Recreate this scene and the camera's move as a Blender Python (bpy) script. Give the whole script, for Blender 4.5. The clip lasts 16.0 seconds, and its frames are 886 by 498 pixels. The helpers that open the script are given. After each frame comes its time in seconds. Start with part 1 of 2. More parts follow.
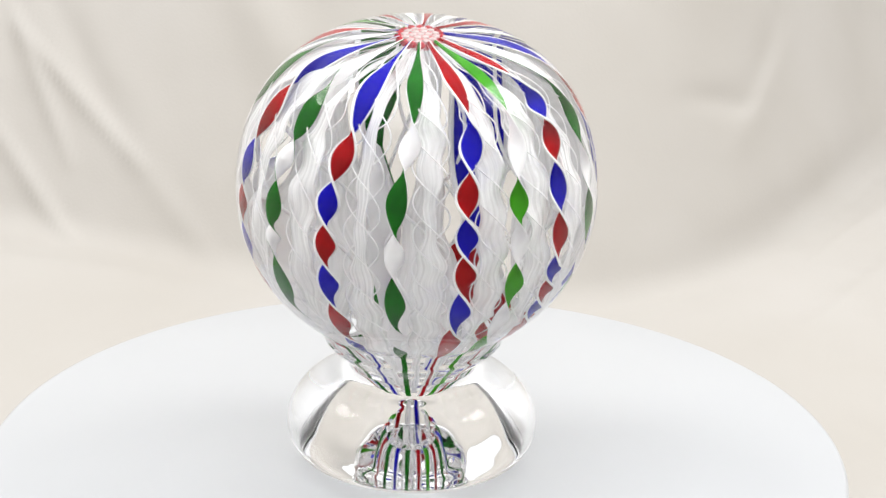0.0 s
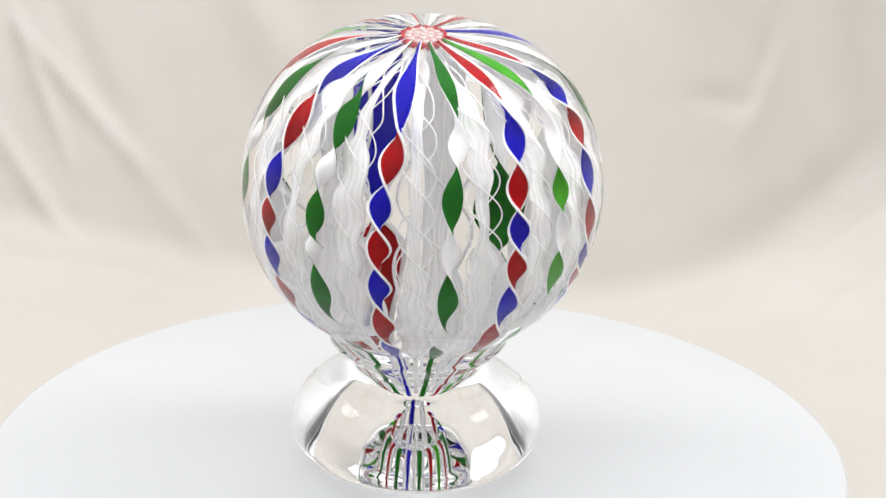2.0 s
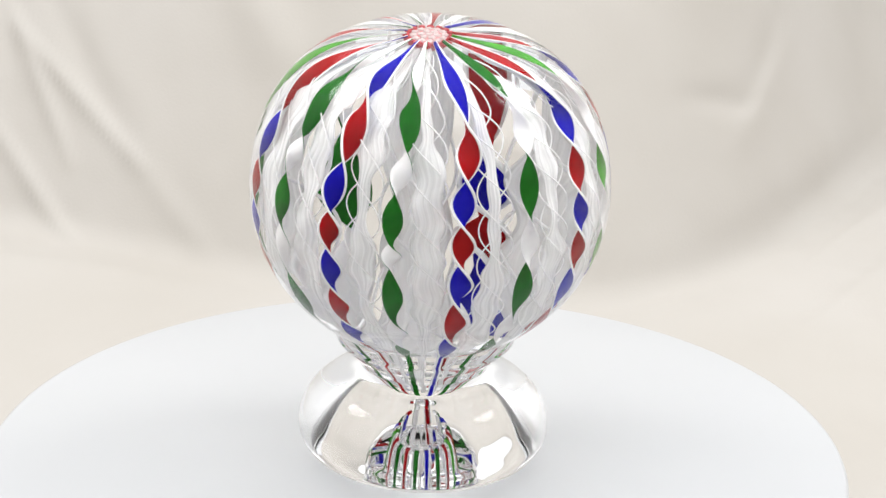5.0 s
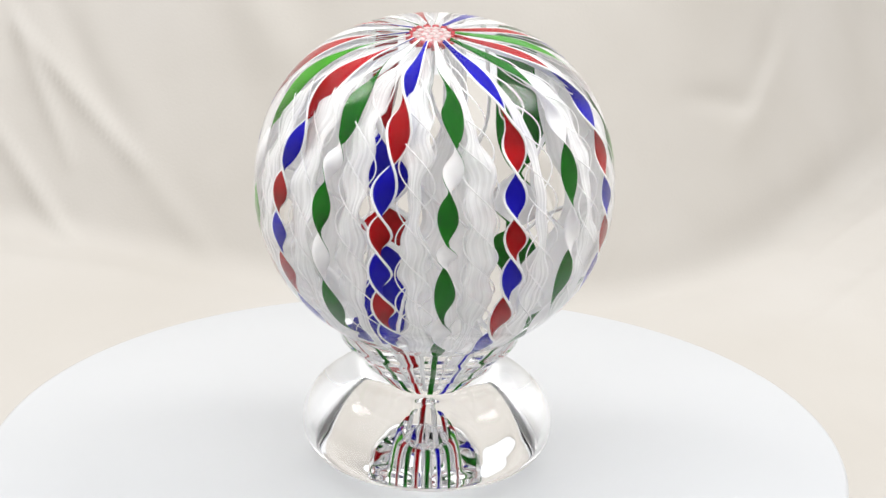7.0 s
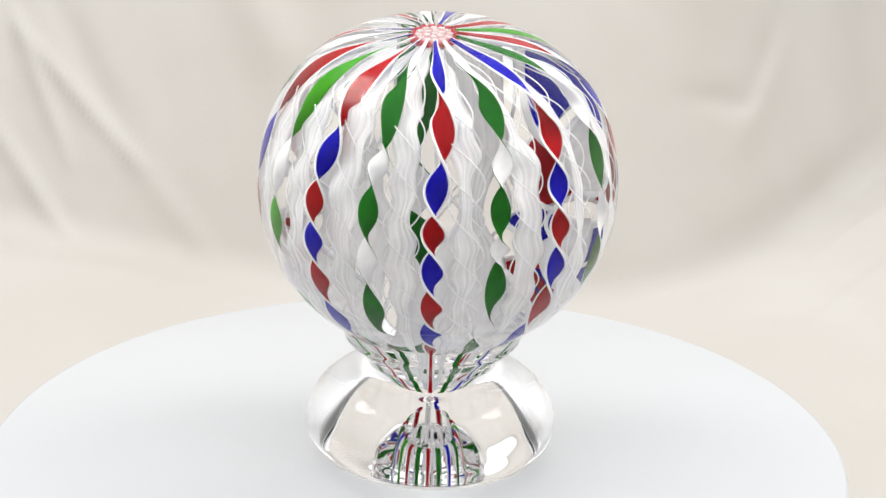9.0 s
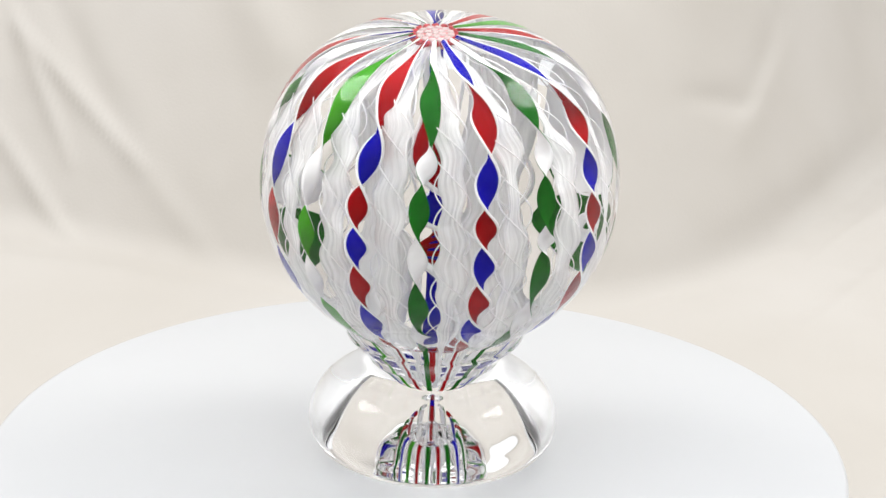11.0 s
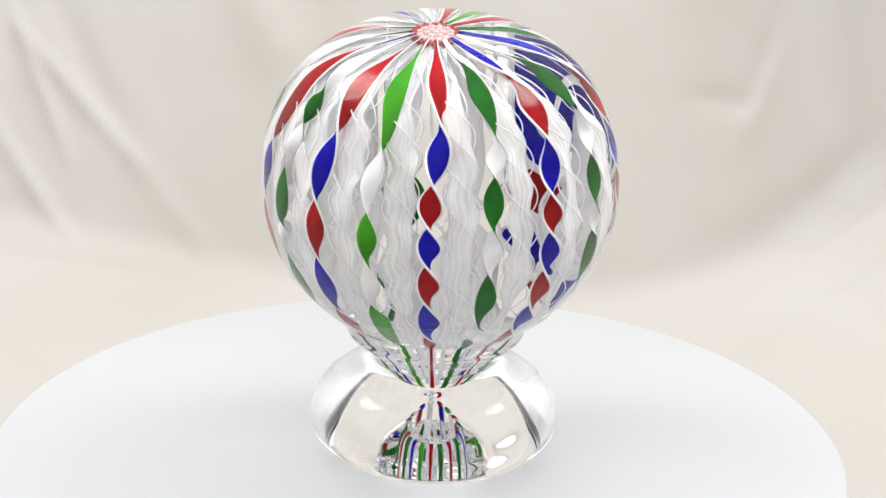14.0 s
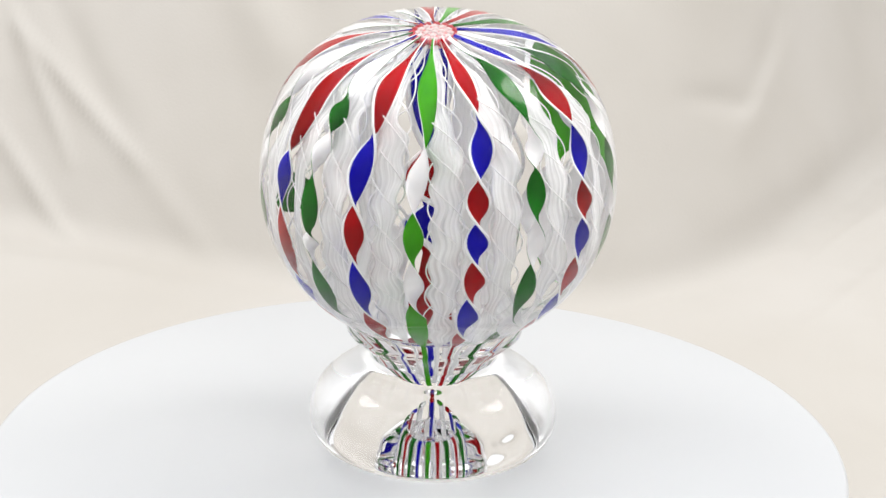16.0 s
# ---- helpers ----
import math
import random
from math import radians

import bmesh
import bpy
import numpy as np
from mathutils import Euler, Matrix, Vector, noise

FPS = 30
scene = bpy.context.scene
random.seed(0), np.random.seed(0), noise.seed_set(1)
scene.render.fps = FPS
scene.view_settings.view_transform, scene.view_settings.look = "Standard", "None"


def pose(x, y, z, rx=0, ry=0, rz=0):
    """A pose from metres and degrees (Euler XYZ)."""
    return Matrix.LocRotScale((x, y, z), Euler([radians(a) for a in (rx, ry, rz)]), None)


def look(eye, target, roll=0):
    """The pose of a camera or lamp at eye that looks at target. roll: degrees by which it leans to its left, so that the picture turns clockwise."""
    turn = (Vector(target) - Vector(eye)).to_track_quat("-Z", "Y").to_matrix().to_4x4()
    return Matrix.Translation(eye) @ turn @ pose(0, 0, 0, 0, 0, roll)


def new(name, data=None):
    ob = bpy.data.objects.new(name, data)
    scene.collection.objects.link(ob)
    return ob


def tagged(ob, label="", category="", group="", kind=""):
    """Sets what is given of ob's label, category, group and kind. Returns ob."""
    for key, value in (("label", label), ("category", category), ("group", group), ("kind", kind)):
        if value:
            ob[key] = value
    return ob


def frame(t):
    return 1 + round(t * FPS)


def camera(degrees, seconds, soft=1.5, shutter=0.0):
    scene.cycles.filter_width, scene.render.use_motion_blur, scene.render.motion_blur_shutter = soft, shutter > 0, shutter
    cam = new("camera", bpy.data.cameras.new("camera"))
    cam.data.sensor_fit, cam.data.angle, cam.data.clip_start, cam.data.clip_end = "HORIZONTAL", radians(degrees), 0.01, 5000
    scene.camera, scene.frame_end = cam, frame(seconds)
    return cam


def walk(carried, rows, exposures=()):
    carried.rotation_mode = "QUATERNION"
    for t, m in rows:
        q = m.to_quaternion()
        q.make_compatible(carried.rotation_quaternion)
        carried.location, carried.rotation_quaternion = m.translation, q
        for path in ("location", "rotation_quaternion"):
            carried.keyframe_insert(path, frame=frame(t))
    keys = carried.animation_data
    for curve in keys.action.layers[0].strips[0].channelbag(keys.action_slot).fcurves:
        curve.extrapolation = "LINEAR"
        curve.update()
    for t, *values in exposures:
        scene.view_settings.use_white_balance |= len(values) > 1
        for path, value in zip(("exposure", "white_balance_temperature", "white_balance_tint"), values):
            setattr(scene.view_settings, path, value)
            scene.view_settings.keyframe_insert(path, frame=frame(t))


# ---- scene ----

# ======== camera: fixed, looking down at a turntable ========
cam = camera(22.19, 16.0, soft=1.45)
EYE = pose(0, -0.47995, 0.22567, 90 - 20.082, 0, -0.6292) @ pose(0, 0, 0, 0, 0, 1.174)
walk(cam, [(0.0, EYE), (16.0, EYE)], exposures=[(0.0, 0.0), (16.0, 0.0)])

# ======== world and light ========
world = bpy.data.worlds.new("room_light")
scene.world = world
world.use_nodes = True
wbg = world.node_tree.nodes["Background"]
wbg.inputs[0].default_value = (0.985, 0.99, 1.0, 1)
wbg.inputs[1].default_value = 1.0
# light comes from the pale ceiling; the room at eye level is dimmer
wt = world.node_tree
w_co, w_sep, w_map = wt.nodes.new("ShaderNodeTexCoord"), wt.nodes.new("ShaderNodeSeparateXYZ"), wt.nodes.new("ShaderNodeMapRange")
w_map.inputs["From Min"].default_value, w_map.inputs["From Max"].default_value = 0.22, 0.92
w_map.inputs["To Min"].default_value, w_map.inputs["To Max"].default_value = 0.80, 1.68
wt.links.new(w_co.outputs["Generated"], w_sep.inputs[0])
wt.links.new(w_sep.outputs["Z"], w_map.inputs["Value"])
wt.links.new(w_map.outputs["Result"], wbg.inputs[1])


def softbox(name, eye, target, size, watts, tint):
    data = bpy.data.lights.new(name, "AREA")
    data.shape, data.size, data.energy, data.color = "DISK", size, watts, tint
    ob = new(name, data)
    ob.matrix_world = look(eye, target)
    return ob


softbox("lamp_west", (-0.385, 0.10, 0.555), (0, 0, 0.05), 0.23, 1.4, (1.0, 0.99, 0.97))
softbox("lamp_east", (0.390, 0.065, 0.56), (0, 0, 0.05), 0.22, 1.5, (1.0, 0.99, 0.97))

# ======== materials ========


def material(name, base, rough=0.5, metal=0.0):
    m = bpy.data.materials.new(name)
    m.use_nodes = True
    b = m.node_tree.nodes["Principled BSDF"]
    b.inputs["Base Color"].default_value = (*base, 1)
    b.inputs["Roughness"].default_value = rough
    b.inputs["Metallic"].default_value = metal
    return m


def varied(m, a, b, scale, detail=4.0, bump=0.0, bump_scale=None, distance=0.001):
    """Base colour wandering between a and b, and a fine relief."""
    nt = m.node_tree
    bsdf = nt.nodes["Principled BSDF"]
    tc = nt.nodes.new("ShaderNodeTexCoord")
    nz = nt.nodes.new("ShaderNodeTexNoise")
    nz.inputs["Scale"].default_value, nz.inputs["Detail"].default_value = scale, detail
    nt.links.new(tc.outputs["Object"], nz.inputs["Vector"])
    ramp = nt.nodes.new("ShaderNodeValToRGB")
    ramp.color_ramp.elements[0].position, ramp.color_ramp.elements[1].position = 0.3, 0.7
    ramp.color_ramp.elements[0].color, ramp.color_ramp.elements[1].color = (*a, 1), (*b, 1)
    nt.links.new(nz.outputs["Fac"], ramp.inputs["Fac"])
    nt.links.new(ramp.outputs["Color"], bsdf.inputs["Base Color"])
    if bump:
        n2 = nt.nodes.new("ShaderNodeTexNoise")
        n2.inputs["Scale"].default_value, n2.inputs["Detail"].default_value = bump_scale or scale * 20, 3
        nt.links.new(tc.outputs["Object"], n2.inputs["Vector"])
        bp = nt.nodes.new("ShaderNodeBump")
        bp.inputs["Strength"].default_value, bp.inputs["Distance"].default_value = bump, distance
        nt.links.new(n2.outputs["Fac"], bp.inputs["Height"])
        nt.links.new(bp.outputs["Normal"], bsdf.inputs["Normal"])
    return m


CLOTH = varied(material("cream_cotton", (0.8, 0.76, 0.69), 0.95), (0.480, 0.452, 0.412), (0.515, 0.490, 0.457), 9, 3, 0.12, 900, 0.0004)
DISC = varied(material("white_acrylic", (0.86, 0.865, 0.87), 0.32), (0.545, 0.555, 0.568), (0.566, 0.576, 0.588), 14, 2, 0.05, 260, 0.0002)
HUB = varied(material("grey_plastic", (0.3, 0.3, 0.3), 0.5), (0.28, 0.28, 0.28), (0.33, 0.33, 0.33), 60)

GLASS = bpy.data.materials.new("clear_crystal")
GLASS.use_nodes = True
_gb = GLASS.node_tree.nodes["Principled BSDF"]
_gb.inputs["Base Color"].default_value = (1.0, 1.0, 1.0, 1)
_gb.inputs["Roughness"].default_value = 0.0
_gb.inputs["IOR"].default_value = 1.5
_gb.inputs["Specular Tint"].default_value = (0.34, 0.34, 0.34, 1)
_gb.inputs["Transmission Weight"].default_value = 1.0

GROUND = GLASS.copy()
GROUND.name = "ground_crystal"
GROUND.node_tree.nodes["Principled BSDF"].inputs["Roughness"].default_value = 0.32


def enamel(name, a, b, scale=160):
    m = varied(material(name, a, 0.9), a, b, scale, 3)
    m.node_tree.nodes["Principled BSDF"].inputs["Specular IOR Level"].default_value = 0.0
    return m


def opal(name, a, b, scale=160, through_share=0.3):
    """Milky white glass: part of the light passes through it."""
    m = enamel(name, a, b, scale)
    nt = m.node_tree
    mix, tr = nt.nodes.new("ShaderNodeMixShader"), nt.nodes.new("ShaderNodeBsdfTranslucent")
    bsdf, out = nt.nodes["Principled BSDF"], nt.nodes["Material Output"]
    ramp = nt.nodes["Color Ramp"]
    mix.inputs[0].default_value = through_share
    nt.links.new(ramp.outputs["Color"], tr.inputs["Color"])
    nt.links.new(bsdf.outputs[0], mix.inputs[1])
    nt.links.new(tr.outputs[0], mix.inputs[2])
    nt.links.new(mix.outputs[0], out.inputs["Surface"])
    return m


BLUE = enamel("cobalt_enamel", (0.004, 0.002, 0.32), (0.008, 0.005, 0.48))
RED = enamel("ruby_enamel", (0.29, 0.002, 0.004), (0.43, 0.004, 0.007))
GREEN = enamel("emerald_enamel", (0.007, 0.105, 0.007), (0.013, 0.17, 0.012))
LIME = enamel("lime_enamel", (0.035, 0.27, 0.008), (0.065, 0.38, 0.014))
WHITE = enamel("white_enamel", (0.95, 0.955, 0.955), (0.985, 0.985, 0.985))
LACE = opal("lace_white", (0.97, 0.97, 0.965), (0.99, 0.99, 0.99), 420)


def filigree(m):
    """Fine streaks of clear glass between the white threads."""
    nt = m.node_tree
    out, solid = nt.nodes["Material Output"], nt.nodes["Mix Shader"]
    uv, wave = nt.nodes.new("ShaderNodeUVMap"), nt.nodes.new("ShaderNodeTexNoise")
    scale, rng = nt.nodes.new("ShaderNodeVectorMath"), nt.nodes.new("ShaderNodeMapRange")
    clear, mix = nt.nodes.new("ShaderNodeBsdfTransparent"), nt.nodes.new("ShaderNodeMixShader")
    scale.operation = "MULTIPLY"
    scale.inputs[1].default_value = (7.0, 4.0, 1.0)
    wave.inputs["Scale"].default_value, wave.inputs["Detail"].default_value = 1.0, 3.0
    rng.inputs["From Min"].default_value, rng.inputs["From Max"].default_value = 0.35, 0.65
    rng.inputs["To Min"].default_value, rng.inputs["To Max"].default_value = 0.0, 0.38
    uv.uv_map = "along"
    nt.links.new(uv.outputs[0], scale.inputs[0])
    nt.links.new(scale.outputs[0], wave.inputs["Vector"])
    nt.links.new(wave.outputs["Fac"], rng.inputs["Value"])
    nt.links.new(rng.outputs[0], mix.inputs[0])
    nt.links.new(solid.outputs[0], mix.inputs[1])
    nt.links.new(clear.outputs[0], mix.inputs[2])
    nt.links.new(mix.outputs[0], out.inputs["Surface"])


filigree(LACE)
PINK = enamel("pink_enamel", (0.55, 0.045, 0.065), (0.68, 0.085, 0.10), 600)
ROSE = enamel("pale_rose_enamel", (0.60, 0.22, 0.23), (0.72, 0.36, 0.36), 900)
STAR = enamel("ivory_enamel", (0.56, 0.42, 0.42), (0.74, 0.66, 0.65), 1500)

# ======== mesh helpers ========


def finish(name, bm, mats, parent=None, label="", smooth=True):
    me = bpy.data.meshes.new(name)
    bm.normal_update()
    bm.to_mesh(me)
    bm.free()
    for m in (mats if isinstance(mats, (list, tuple)) else [mats]):
        me.materials.append(m)
    if smooth:
        for p in me.polygons:
            p.use_smooth = True
    ob = new(name, me)
    if parent is not None:
        ob.parent = parent
    return tagged(ob, label)


def part(name, bm, mats, parent, label="", smooth=True):
    return finish(name, bm, mats, parent, label, smooth)


def lathe(profile, n=96, at=(0, 0)):
    """A body of revolution about z; profile of (r, z), from the axis to the axis."""
    bm = bmesh.new()
    rings = []
    for r, z in profile:
        if r < 1e-6:
            rings.append([bm.verts.new((0, 0, z))])
        else:
            rings.append([bm.verts.new((r * math.cos(2 * math.pi * k / n), r * math.sin(2 * math.pi * k / n), z)) for k in range(n)])
    for a, b in zip(rings, rings[1:]):
        for k in range(n):
            k2 = (k + 1) % n
            if len(a) == 1:
                bm.faces.new((a[0], b[k], b[k2]))
            elif len(b) == 1:
                bm.faces.new((a[k], b[0], a[k2]))
            else:
                bm.faces.new((a[k], b[k], b[k2], a[k2]))
    bmesh.ops.recalc_face_normals(bm, faces=bm.faces)
    bm.transform(Matrix.Translation((*at, 0)))
    return bm


def spline(points, per=8):
    """Catmull-Rom through 2D points."""
    pts = [Vector(p) for p in points]
    pts = [pts[0] * 2 - pts[1]] + pts + [pts[-1] * 2 - pts[-2]]
    out = []
    for a, b, c, d in zip(pts, pts[1:], pts[2:], pts[3:]):
        for k in range(per):
            t = k / per
            out.append(0.5 * (2 * b + (c - a) * t + (2 * a - 5 * b + 4 * c - d) * t * t + (3 * b - a - 3 * c + d) * t ** 3))
    out.append(pts[-2])
    return out


def tube(bm, path, radius, sides=6, mat=0):
    """A round thread along a list of points."""
    rings = []
    up = Vector((0, 0, 1))
    for k, p in enumerate(path):
        t = (path[min(k + 1, len(path) - 1)] - path[max(k - 1, 0)]).normalized()
        u = t.cross(up if abs(t.z) < 0.9 else Vector((1, 0, 0))).normalized()
        v = t.cross(u)
        r = radius(k / (len(path) - 1)) if callable(radius) else radius
        rings.append([bm.verts.new(p + r * (math.cos(2 * math.pi * j / sides) * u + math.sin(2 * math.pi * j / sides) * v)) for j in range(sides)])
        if k:
            # keep the ring's start near that of the ring before it
            prev = rings[-2]
            best = min(range(sides), key=lambda s: sum((prev[j].co - rings[-1][(j + s) % sides].co).length_squared for j in range(sides)))
            rings[-1] = rings[-1][best:] + rings[-1][:best]
    for a, b in zip(rings, rings[1:]):
        for j in range(sides):
            f = bm.faces.new((a[j], a[(j + 1) % sides], b[(j + 1) % sides], b[j]))
            f.material_index = mat
    bm.faces.new(rings[0][::-1]).material_index = mat
    bm.faces.new(rings[-1]).material_index = mat


def smoothstep(a, b, x):
    t = min(1.0, max(0.0, (x - a) / (b - a)))
    return t * t * (3 - 2 * t)


# ======== backdrop: one draped cream sheet ========


# broad folds: from (u, w) to (u, w), half width, height; w runs up from the crease where the sheet turns up
FOLDS = [
    (-0.153, 0.092, -0.124, 0.034, 0.0026, 0.0016), (-0.148, 0.082, -0.098, 0.038, 0.0030, 0.0018), (-0.156, 0.044, -0.121, 0.003, 0.0032, 0.0018),
    (-0.160, 0.120, -0.158, 0.040, 0.0060, 0.0030), (-0.134, 0.095, -0.106, 0.050, 0.0060, -0.0014), (-0.100, 0.040, -0.070, 0.010, 0.0050, 0.0008),
    (-0.066, 0.120, -0.046, 0.080, 0.0110, 0.0022), (0.180, 0.110, 0.176, 0.015, 0.0130, -0.0026), (0.132, 0.100, 0.116, 0.066, 0.0045, -0.0014),
    (0.092, 0.075, 0.120, 0.068, 0.0045, -0.0014), (0.112, 0.054, 0.128, 0.080, 0.0060, 0.0016), (0.104, 0.018, 0.178, 0.020, 0.0090, -0.0026),
    (0.070, -0.004, 0.100, 0.004, 0.0040, 0.0008), (0.138, -0.018, 0.180, -0.030, 0.0060, 0.0009), (0.120, -0.060, 0.185, -0.075, 0.0080, 0.0010),
    (-0.190, -0.040, -0.090, -0.014, 0.0080, 0.0010),
]


def soft_ramp(x):
    return 0.5 * (x + math.sqrt(x * x + 0.0004))


def crease(u):
    """How far back the sheet turns up."""
    return 0.194 + 0.55 * soft_ramp(min(-u, 0.3) - 0.01) + 0.6 * soft_ramp(min(u, 0.26) - 0.06) + 1.3 * soft_ramp(min(u, 0.26) - 0.115)


def sheet_point(u, v):
    """u across in metres, v along the sheet from the front: flat, then a turn up."""
    y0, bend, most = crease(u), 0.017, math.radians(55 - 13 * smoothstep(0.08, 0.15, u))
    z0 = -0.045
    if v < y0:
        y, z, a = v, z0, 0.0
    else:
        arc = bend * most
        a = min(v - y0, arc) / bend
        y, z = y0 + bend * math.sin(a), z0 + bend * (1 - math.cos(a))
        if v - y0 > arc:
            d = v - y0 - arc
            y, z = y + d * math.cos(a), z + d * math.sin(a)
    n = Vector((0, -math.sin(a), math.cos(a)))
    # the sides of the sheet rise and come forward
    side = max(0.0, abs(u) - 0.30)
    p = Vector((u, y, z)) + Vector((0, -0.9 * side * side, 0.9 * side * side * (1 - a / 2)))
    h = 0.0016 * noise.noise(Vector((u * 8, v * 7, 1.7))) + 0.0010 * noise.noise(Vector((u * 26 + v * 14, v * 20, 4.0))) + 0.0003 * noise.noise(Vector((u * 90, v * 70, 9.0)))
    w = v - y0
    for u0, w0, u1, w1, half, top in FOLDS:
        du, dw = u1 - u0, w1 - w0
        f = min(1.0, max(0.0, ((u - u0) * du + (w - w0) * dw) / (du * du + dw * dw)))
        d = math.hypot(u - u0 - f * du, w - w0 - f * dw) / half
        if d < 3:
            h += 1.45 * top * math.exp(-d * d) * (0.4 + 2.4 * f * (1 - f))
    return p + n * h


def backdrop():
    bm = bmesh.new()
    us = sorted([-0.9 + 0.02 * k for k in range(34)] + [-0.23 + 0.002 * k for k in range(231)] + [0.24 + 0.02 * k for k in range(34)])
    vs = sorted([-0.75 + 0.02 * k for k in range(42)] + [0.10 + 0.0022 * k for k in range(190)] + [0.53 + 0.03 * k for k in range(25)])
    nu, nv = len(us) - 1, len(vs) - 1
    grid = [[bm.verts.new(sheet_point(u, v)) for u in us] for v in vs]
    for j in range(nv):
        for i in range(nu):
            bm.faces.new((grid[j][i], grid[j][i + 1], grid[j + 1][i + 1], grid[j + 1][i]))
    ob = finish("backdrop", bm, CLOTH)
    return tagged(ob, "cream cotton sheet draped in soft folds behind the turntable", "backdrop", kind="structure")


backdrop()

# ======== turntable ========
TURN0, RATE = -110.85, 8.001


def turntable():
    base = new("turntable")
    tagged(base, "round glossy white turntable under the glass paperweight", "turntable")
    prof = [(0, -0.006), (0.0985, -0.006), (0.0996, -0.0055), (0.1, -0.0045), (0.1, -0.0012), (0.0996, -0.0003), (0.0988, 0), (0, 0)]
    part("platter", lathe(prof, 160), DISC, base, "glossy white round platter")
    prof = [(0, -0.040), (0.060, -0.040), (0.062, -0.038), (0.060, -0.012), (0.055, -0.0065), (0, -0.0065)]
    part("motor_base", lathe(prof, 64), HUB, base, "grey plastic drive base")
    return base


TABLE = turntable()

# ======== paperweight ========
R, ZC, KZ = 0.03968, 0.06615, 0.957
CR = 0.93


def cage(lat):
    """The cage's (r, z): just under the glass, dipping towards the crowning cane."""
    k = (CR - 0.18 * smoothstep(38, 78, lat)) * R
    return k * math.cos(radians(lat)), ZC + k * KZ * math.sin(radians(lat))


def off_axis(z):
    """The crown sits a little off the axis."""
    f = smoothstep(ZC + 0.012, ZC + 0.030, z)
    return Vector((-0.00168 * f, -0.00056 * f, 0))


def glass_profile():
    pts = [(0, ZC + R * KZ)]
    for k in range(1, 61):
        lat = 90 - k * (90 + 57.5) / 60
        q = R * (1 + (0.036 * math.sin(radians(2 * lat)) ** 2 if lat > 0 else 0))
        pts.append((1.011 * q * math.cos(radians(lat)), ZC + q * KZ * math.sin(radians(lat))))
    # the collar, the waist, the flattened foot and its rounded underside
    low = [pts[-1], (0.0206, 0.0318), (0.0201, 0.0304), (0.0186, 0.0288), (0.0164, 0.0268), (0.0151, 0.0250), (0.0149, 0.0243),
           (0.0165, 0.0230), (0.0200, 0.0217), (0.0234, 0.0196), (0.0262, 0.0168), (0.0281, 0.0134), (0.0287, 0.0103), (0.0282, 0.0070),
           (0.0264, 0.0041), (0.0228, 0.0019), (0.0190, 0.0005), (0.0175, 0.0002)]
    pts += [tuple(p) for p in spline(low, 9)][1:]
    # the ground hollow under the foot mirrors the gathered canes
    hollow = [(0.0172, 0.0002), (0.0167, 0.0018), (0.0146, 0.0043), (0.0118, 0.0057), (0.0070, 0.0067), (0, 0.0071)]
    pts += [tuple(p) for p in spline(hollow, 8)[:-1]] + [(0, 0.0071)]
    return pts


# the meridian that every cane follows: over the ball, then gathered into the neck
GATHER = [(0.0136, 0.0312), (0.0106, 0.0265), (0.0081, 0.0200), (0.0060, 0.0145), (0.0048, 0.0131)]


def meridian(top=81.6):
    pts = []
    lats = []
    for k in range(131):
        lat = top - k * (top + 52) / 130
        pts.append(cage(lat))
        lats.append(lat)
    tail = spline([pts[-8], pts[-1], *GATHER], 9)[9:]
    for k, p in enumerate(tail[1:]):
        pts.append((p[0], p[1]))
        lats.append(-52 - (k + 1) * 30 / len(tail))
    return pts, lats


def turn_at(lat, nodes):
    """The cane's twist at a latitude: a quarter turn past each node, evenly between."""
    ns = [100.0] + list(nodes)
    lat = max(lat, nodes[-1] - 7.5)
    while ns[-1] > -85:
        ns.append(ns[-1] - 15)
    for k in range(len(ns) - 1):
        if lat >= ns[k + 1] or k == len(ns) - 2:
            f = (ns[k] - lat) / (ns[k] - ns[k + 1])
            return math.pi * (k - 0.5 + (f ** 1.7 if k == 0 else f))


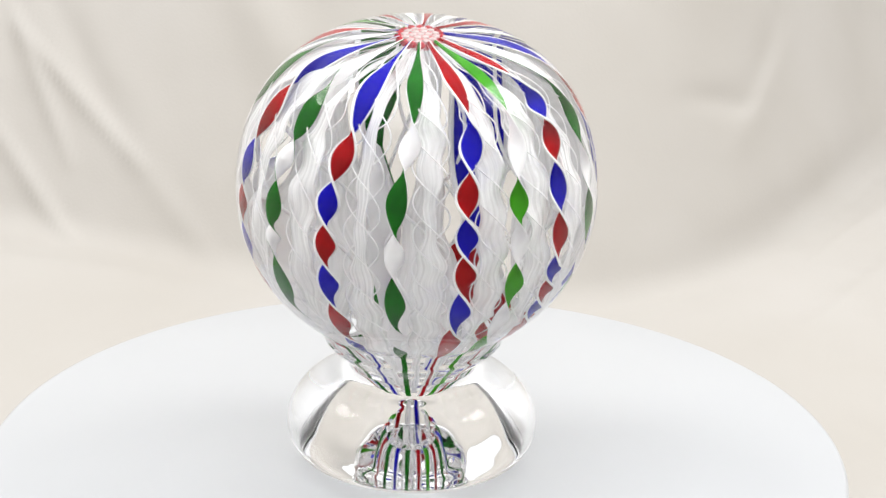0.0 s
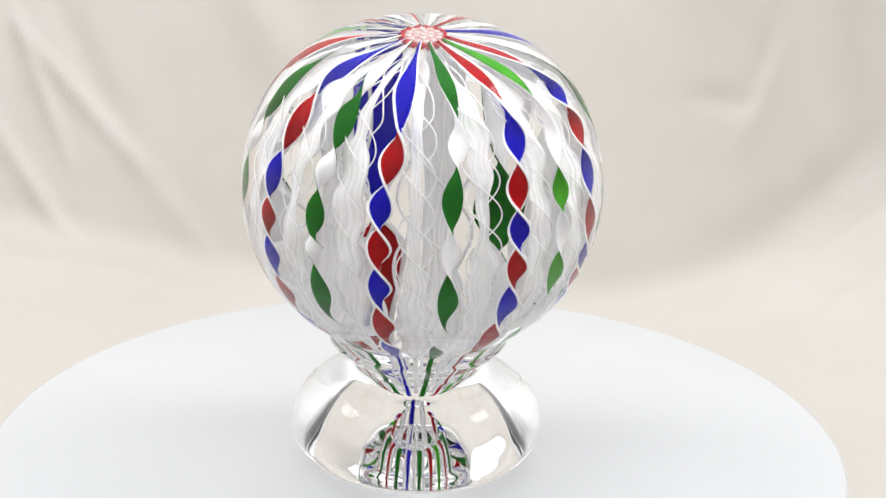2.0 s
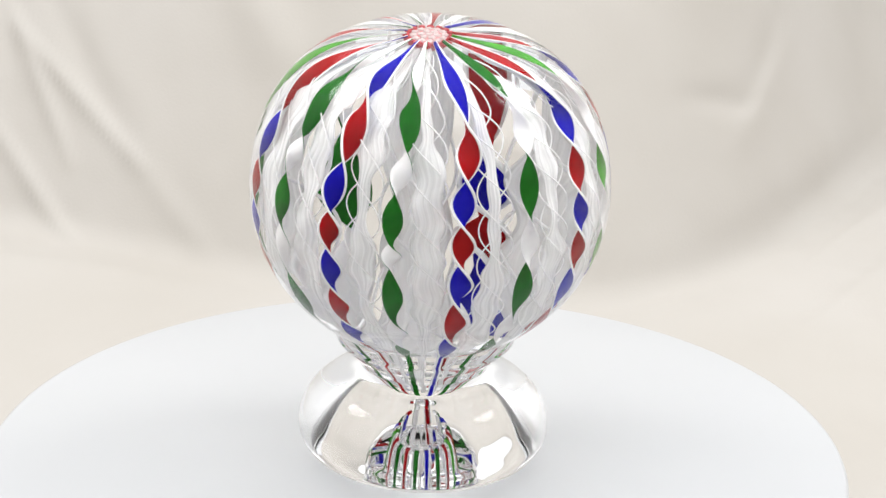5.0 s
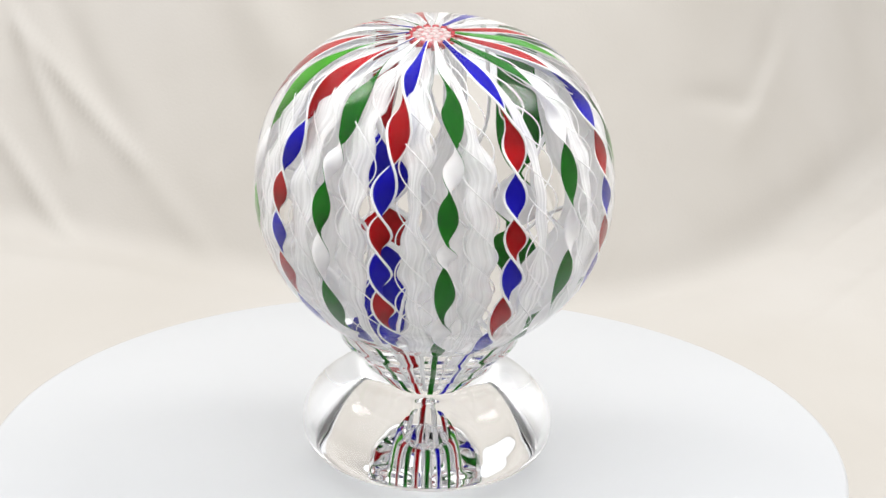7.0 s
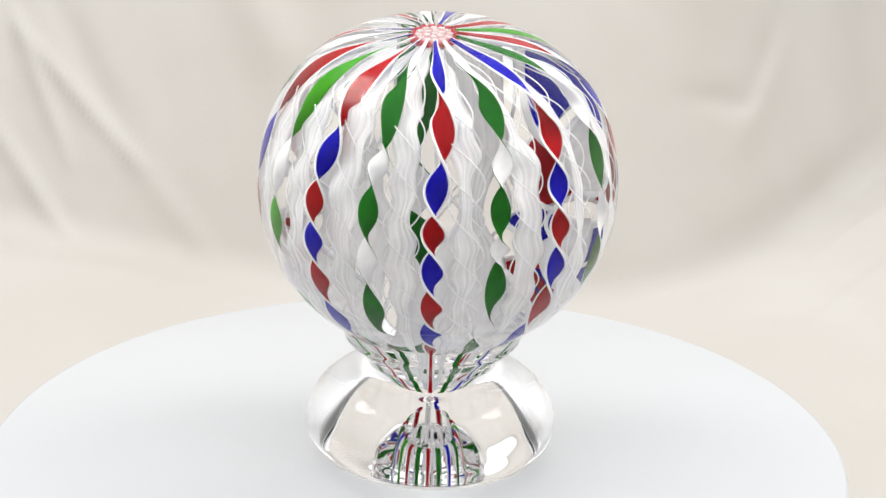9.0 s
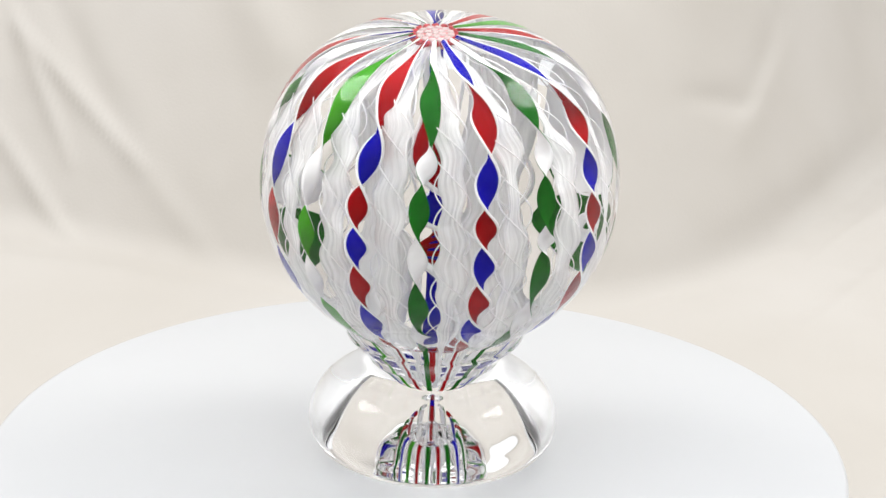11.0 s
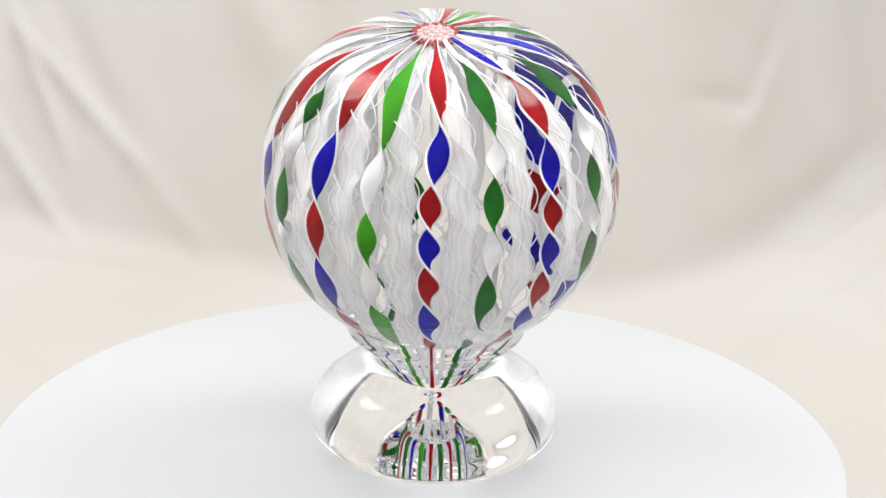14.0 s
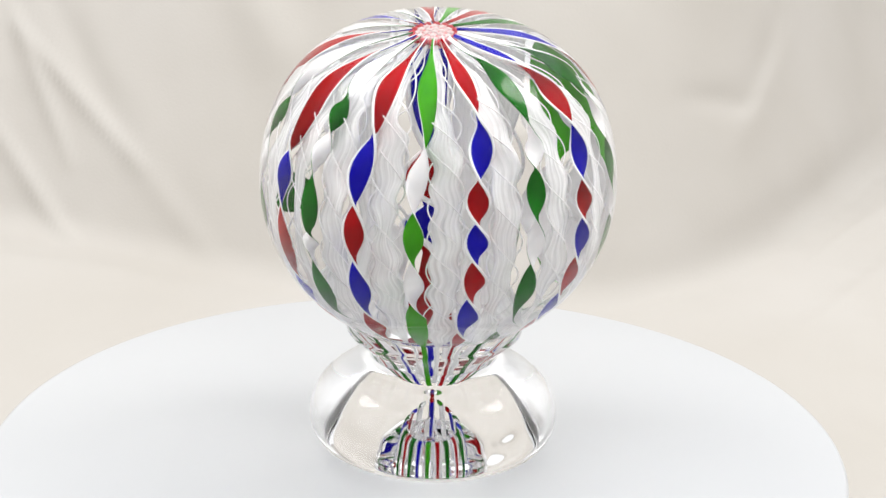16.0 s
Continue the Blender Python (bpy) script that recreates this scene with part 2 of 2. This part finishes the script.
def ribbon(parent, lon, nodes, front, back, width, threads, label, top=81.6):
    """A flat twisted cane: one colour on each face, with a white thread on each edge where it has them."""
    pts, lats = meridian(top)
    bm = bmesh.new()
    rows, rims = [], ([], [])
    for k, ((r, z), lat) in enumerate(zip(pts, lats)):
        a = lon + radians(4) * smoothstep(12, 38, lat)
        p = Vector((r * math.cos(a), r * math.sin(a), z)) + off_axis(z)
        k0, k1 = max(k - 1, 0), min(k + 1, len(pts) - 1)
        dr, dz = pts[k1][0] - pts[k0][0], pts[k1][1] - pts[k0][1]
        t = Vector((dr * math.cos(a), dr * math.sin(a), dz)).normalized()
        b = Vector((math.sin(a), -math.cos(a), 0))
        n = b.cross(t).normalized()
        th = turn_at(lat, nodes)
        w = width * (0.24 + 0.76 * smoothstep(0.006, 0.027, r)) if lat > 0 else width * ((0.19 if threads else 0.24) + (0.81 if threads else 0.76) * smoothstep(0.0165, 0.027, r))
        wide = math.cos(th) * b + math.sin(th) * n
        face = math.cos(th) * n - math.sin(th) * b
        half, thick = w / 2, 0.00022
        rows.append([bm.verts.new(p + wide * x * half + face * y * thick) for x, y in ((-1, 0.4), (-0.6, 1), (0.6, 1), (1, 0.4), (1, -0.4), (0.6, -1), (-0.6, -1), (-1, -0.4))])
        rims[0].append(p + wide * half)
        rims[1].append(p - wide * half)
    for a, b in zip(rows, rows[1:]):
        for j in range(8):
            f = bm.faces.new((a[j], a[(j + 1) % 8], b[(j + 1) % 8], b[j]))
            f.material_index = 0 if j in (0, 1, 2) else 1
    bm.faces.new(rows[0])
    bm.faces.new(rows[-1][::-1])
    ob = part("twisted_ribbon", bm, [front, back], parent, label)
    if threads:
        for rim in rims:
            e = bmesh.new()
            tube(e, rim[::1], lambda f: 0.00012 + 0.00019 * smoothstep(0.0, 0.22, f) if f < 0.8 else 0.00031 - 0.0011 * (f - 0.8), 6)
            part("edge_thread", e, WHITE, ob, "white glass edge thread")
    return ob


def lace(parent, lon, seed):
    """A filigree cane: a flat white twisted core with white threads wound about it."""
    rnd = random.Random(seed)
    pts, lats = meridian(81.0)
    start, pitch = rnd.uniform(0, 6.28), rnd.uniform(0.017, 0.021)
    s = 0.0
    axis, heights = [], []
    for k, ((r, z), lat) in enumerate(zip(pts, lats)):
        k0, k1 = max(k - 1, 0), min(k + 1, len(pts) - 1)
        dr, dz = pts[k1][0] - pts[k0][0], pts[k1][1] - pts[k0][1]
        t = Vector((dr * math.cos(lon), dr * math.sin(lon), dz)).normalized()
        b = Vector((math.sin(lon), -math.cos(lon), 0))
        n = b.cross(t).normalized()
        if k:
            s += math.hypot(pts[k][0] - pts[k - 1][0], pts[k][1] - pts[k - 1][1]) * 0.030 / (0.012 + 0.018 * smoothstep(0.004, 0.03, r)) * (0.5 if lat > 45 else 1.0)
        fat = min(0.0037, 0.125 * r) if lat > 0 else 0.0037 * (0.14 + 0.86 * smoothstep(0.0155, 0.026, r))
        axis.append((Vector((r * math.cos(lon), r * math.sin(lon), z)) + off_axis(z) - n * 0.0020, b, n, fat, s))
        heights.append(lat)
    bm = bmesh.new()
    rows = []
    for k, (p, b, n, fat, s) in enumerate(axis):
        # a flat band of fine threads: it sways, and thins to open windows here and there
        a = 0.42 * math.sin(start + s * 2 * math.pi / (pitch * 0.9))
        open_up = smoothstep(-0.04, 0.28, noise.noise(Vector((s * 55, seed * 3.7, 0.5))))
        left = fat * (0.84 + 0.14 * math.sin(start + s * 2 * math.pi / (pitch * 0.5))) * (1 - 0.68 * open_up)
        right = fat * (0.84 + 0.14 * math.sin(start + 2 + s * 2 * math.pi / (pitch * 0.5))) * (1 - 0.50 * open_up)
        wide, face = math.cos(a) * b + math.sin(a) * n, math.cos(a) * n - math.sin(a) * b
        ring = []
        for m in range(9):
            x = -left + (left + right) * m / 8
            ring.append(bm.verts.new(p + wide * x + face * (0.00016 + 0.00004 * (m % 2))))
        for m in range(8, -1, -1):
            x = -left + (left + right) * m / 8
            ring.append(bm.verts.new(p + wide * x - face * 0.00012))
        rows.append(ring)
    uv = bm.loops.layers.uv.new("along")
    for k, (ra, rb) in enumerate(zip(rows, rows[1:])):
        for j in range(18):
            f = bm.faces.new((ra[j], ra[(j + 1) % 18], rb[(j + 1) % 18], rb[j]))
            for loop, (c, q) in zip(f.loops, ((j, k), (j + 1, k), (j + 1, k + 1), (j, k + 1))):
                loop[uv].uv = ((c if c <= 8 else 17 - c) / 8 + seed, q / len(rows))
    bm.faces.new(rows[0])
    bm.faces.new(rows[-1][::-1])
    bmesh.ops.recalc_face_normals(bm, faces=bm.faces)
    core = part("lace_cane", bm, LACE, parent, "white filigree lace cane")
    for j in range(3):
        e = bmesh.new()
        path = []
        for (p, b, n, fat, s), lat in zip(axis, heights):
            if lat < -50:
                break
            a = start + math.pi * (j * 2 / 3 + 0.25) + 0.8 * s * 2 * math.pi / pitch
            path.append(p + fat * (math.cos(a) * b + 0.35 * math.sin(a) * n))
        tube(e, path, lambda f: 0.00003 + 0.00014 * smoothstep(0.0, 0.12, f) * (1 - smoothstep(0.9, 1.0, f)), 5)
        part("lace_thread", e, WHITE, core, "fine white glass thread")
    return core


def florets(parent):
    """The crowning cane slice: a ring of pink petals round pale star rods."""
    zt = ZC + 0.735 * R * KZ
    centre = Matrix.Translation((-0.00168, -0.00056, 0))
    cane = part("crown_cane", lathe([(0, zt - 0.003), (0.0038, zt - 0.003), (0.0042, zt - 0.0012), (0.0034, zt - 0.0006), (0, zt - 0.0002)], 48, (-0.00168, -0.00056)), ROSE, parent, "pink and white millefiori cane slice")
    for k in range(16):
        a = 2 * math.pi * k / 16
        bm = bmesh.new()
        bmesh.ops.create_uvsphere(bm, u_segments=10, v_segments=6, radius=1.0)
        for v in bm.verts:
            v.co = Vector((v.co.x * 0.00072, v.co.y * 0.00076, v.co.z * 0.0011))
        bm.transform(centre @ Matrix.Rotation(a, 4, "Z") @ Matrix.Translation((0.0043, 0, zt - 0.0009)))
        part("petal", bm, PINK, cane, "pink glass petal")
    spots = [(0, 0)] + [(0.0015, k * 60) for k in range(6)] + [(0.0030, k * 30 + 12) for k in range(12)]
    for r, deg in spots:
        a = radians(deg)
        bm = bmesh.new()
        rad = 0.00068
        rings = []
        for q, z in ((1.0, -0.0005), (1.0, 0.0001), (0.75, 0.00018)):
            rings.append([bm.verts.new((q * rad * (1 + 0.22 * math.cos(5 * 2 * math.pi * j / 20)) * math.cos(2 * math.pi * j / 20), q * rad * (1 + 0.22 * math.cos(5 * 2 * math.pi * j / 20)) * math.sin(2 * math.pi * j / 20), z)) for j in range(20)])
        for ra, rb in zip(rings, rings[1:]):
            for j in range(20):
                bm.faces.new((ra[j], ra[(j + 1) % 20], rb[(j + 1) % 20], rb[j]))
        bm.faces.new(rings[-1])
        bm.transform(centre @ Matrix.Translation((r * math.cos(a), r * math.sin(a), zt - 0.0002 - r * r * 18)))
        part("star_rod", bm, STAR, cane, "white star rod")
    return cane


# longitude (degrees from the front at the start), colours, nodes by latitude
TWISTS = [
    (-29.5, BLUE, RED, (36.8, 20.5, 6, -7.6, -22.8, -42)),
    (16.5, RED, BLUE, (39, 23.3, 8.5, -4.5, -18.4, -36.4)),
    (-73.5, BLUE, RED, (47.3, 26.3, 9, -3.6, -18.3, -33.9, -47)),
    (-115.5, RED, BLUE, (36, 16.9, 2.6, -10.9, -26.5, -46.5)),
    (-156, RED, BLUE, (33.4, 9, -10.3, -33.6, -52)),
    (171, RED, BLUE, (21.5, 5, -24, -37)),
    (131, RED, BLUE, (32, 17, 3, -12, -21.4, -29.5, -38)),
    (92, BLUE, RED, (34, 20, 5, -9, -18.6, -26, -33, -42)),
    (53, RED, BLUE, (44.8, 33.3, 19.5, 2.5, -13, -21, -29.7, -38)),
]
LEAVES = [
    (-6.5, GREEN, WHITE, (39.7, 25.4, 4.4, -10.4, -32.9, -46)),
    (35, LIME, WHITE, (35.8, 17.8, 3.9, -10.5, -26.9, -45)),
    (-52, WHITE, GREEN, (51.3, 30.5, 17, -0.1, -8.1, -30.5, -46)),
    (-95, WHITE, GREEN, (60.5, 30.3, 18.2, 0.7, -16, -39, -49)),
    (-136, LIME, WHITE, (28.5, 7.2, -10.5, -28.7)),
    (-174, WHITE, GREEN, (44.3, 31.1, 17.1, -5.4, -12.9, -38, -48)),
    (152, WHITE, GREEN, (37, 22, 5, -13, -27, -38, -48)),
    (111, WHITE, GREEN, (48, 29, 15, -2, -14, -23, -31)),
    (73, WHITE, GREEN, (36, 19, 4, -15, -26, -36, -47)),
]


def longitude(deg):
    return radians(deg - 90 - TURN0)


def paperweight():
    root = new("paperweight")
    tagged(root, "clear glass pedestal paperweight with twisted red, blue, green and white ribbons", "paperweight")
    shape = lathe(glass_profile(), 224)
    for f in shape.faces:
        # the underside of the foot is ground, not polished
        c = f.calc_center_median()
        f.material_index = 1 if c.z < 0.0046 and math.hypot(c.x, c.y) > 0.0172 else 0
    body = part("glass_body", shape, [GLASS, GROUND], root, "clear polished crystal globe on a round foot")
    body.visible_shadow = False
    for lon, front, back, nodes in TWISTS:
        ribbon(root, longitude(lon), nodes, front, back, 0.0049, True, "red and blue twisted ribbon with white edges")
    for lon, front, back, nodes in LEAVES:
        ribbon(root, longitude(lon), nodes, front, back, 0.0043, False, "green and white twisted ribbon")
    order = sorted([t[0] for t in TWISTS] + [t[0] for t in LEAVES])
    for k, (a, b) in enumerate(zip(order, order[1:] + [order[0] + 360])):
        lace(root, longitude((a + b) / 2), 40 + k)
    florets(root)
    return root


WEIGHT = paperweight()

# ======== what moves ========


def motions():
    rows, disc = [], []
    for k in range(33):
        t = k * 0.5
        ph = TURN0 + RATE * t
        turn = pose(0, 0, 0, 0, 0, ph)
        lean = pose(0.00371, 0, 0.0001) @ Matrix.Rotation(math.hypot(0.00905, 0.01049), 4, Vector((-0.01049, 0.00905, 0)))
        rows.append((t, turn @ lean))
        disc.append((t, turn))
    walk(TABLE, disc)
    walk(WEIGHT, rows)


motions()
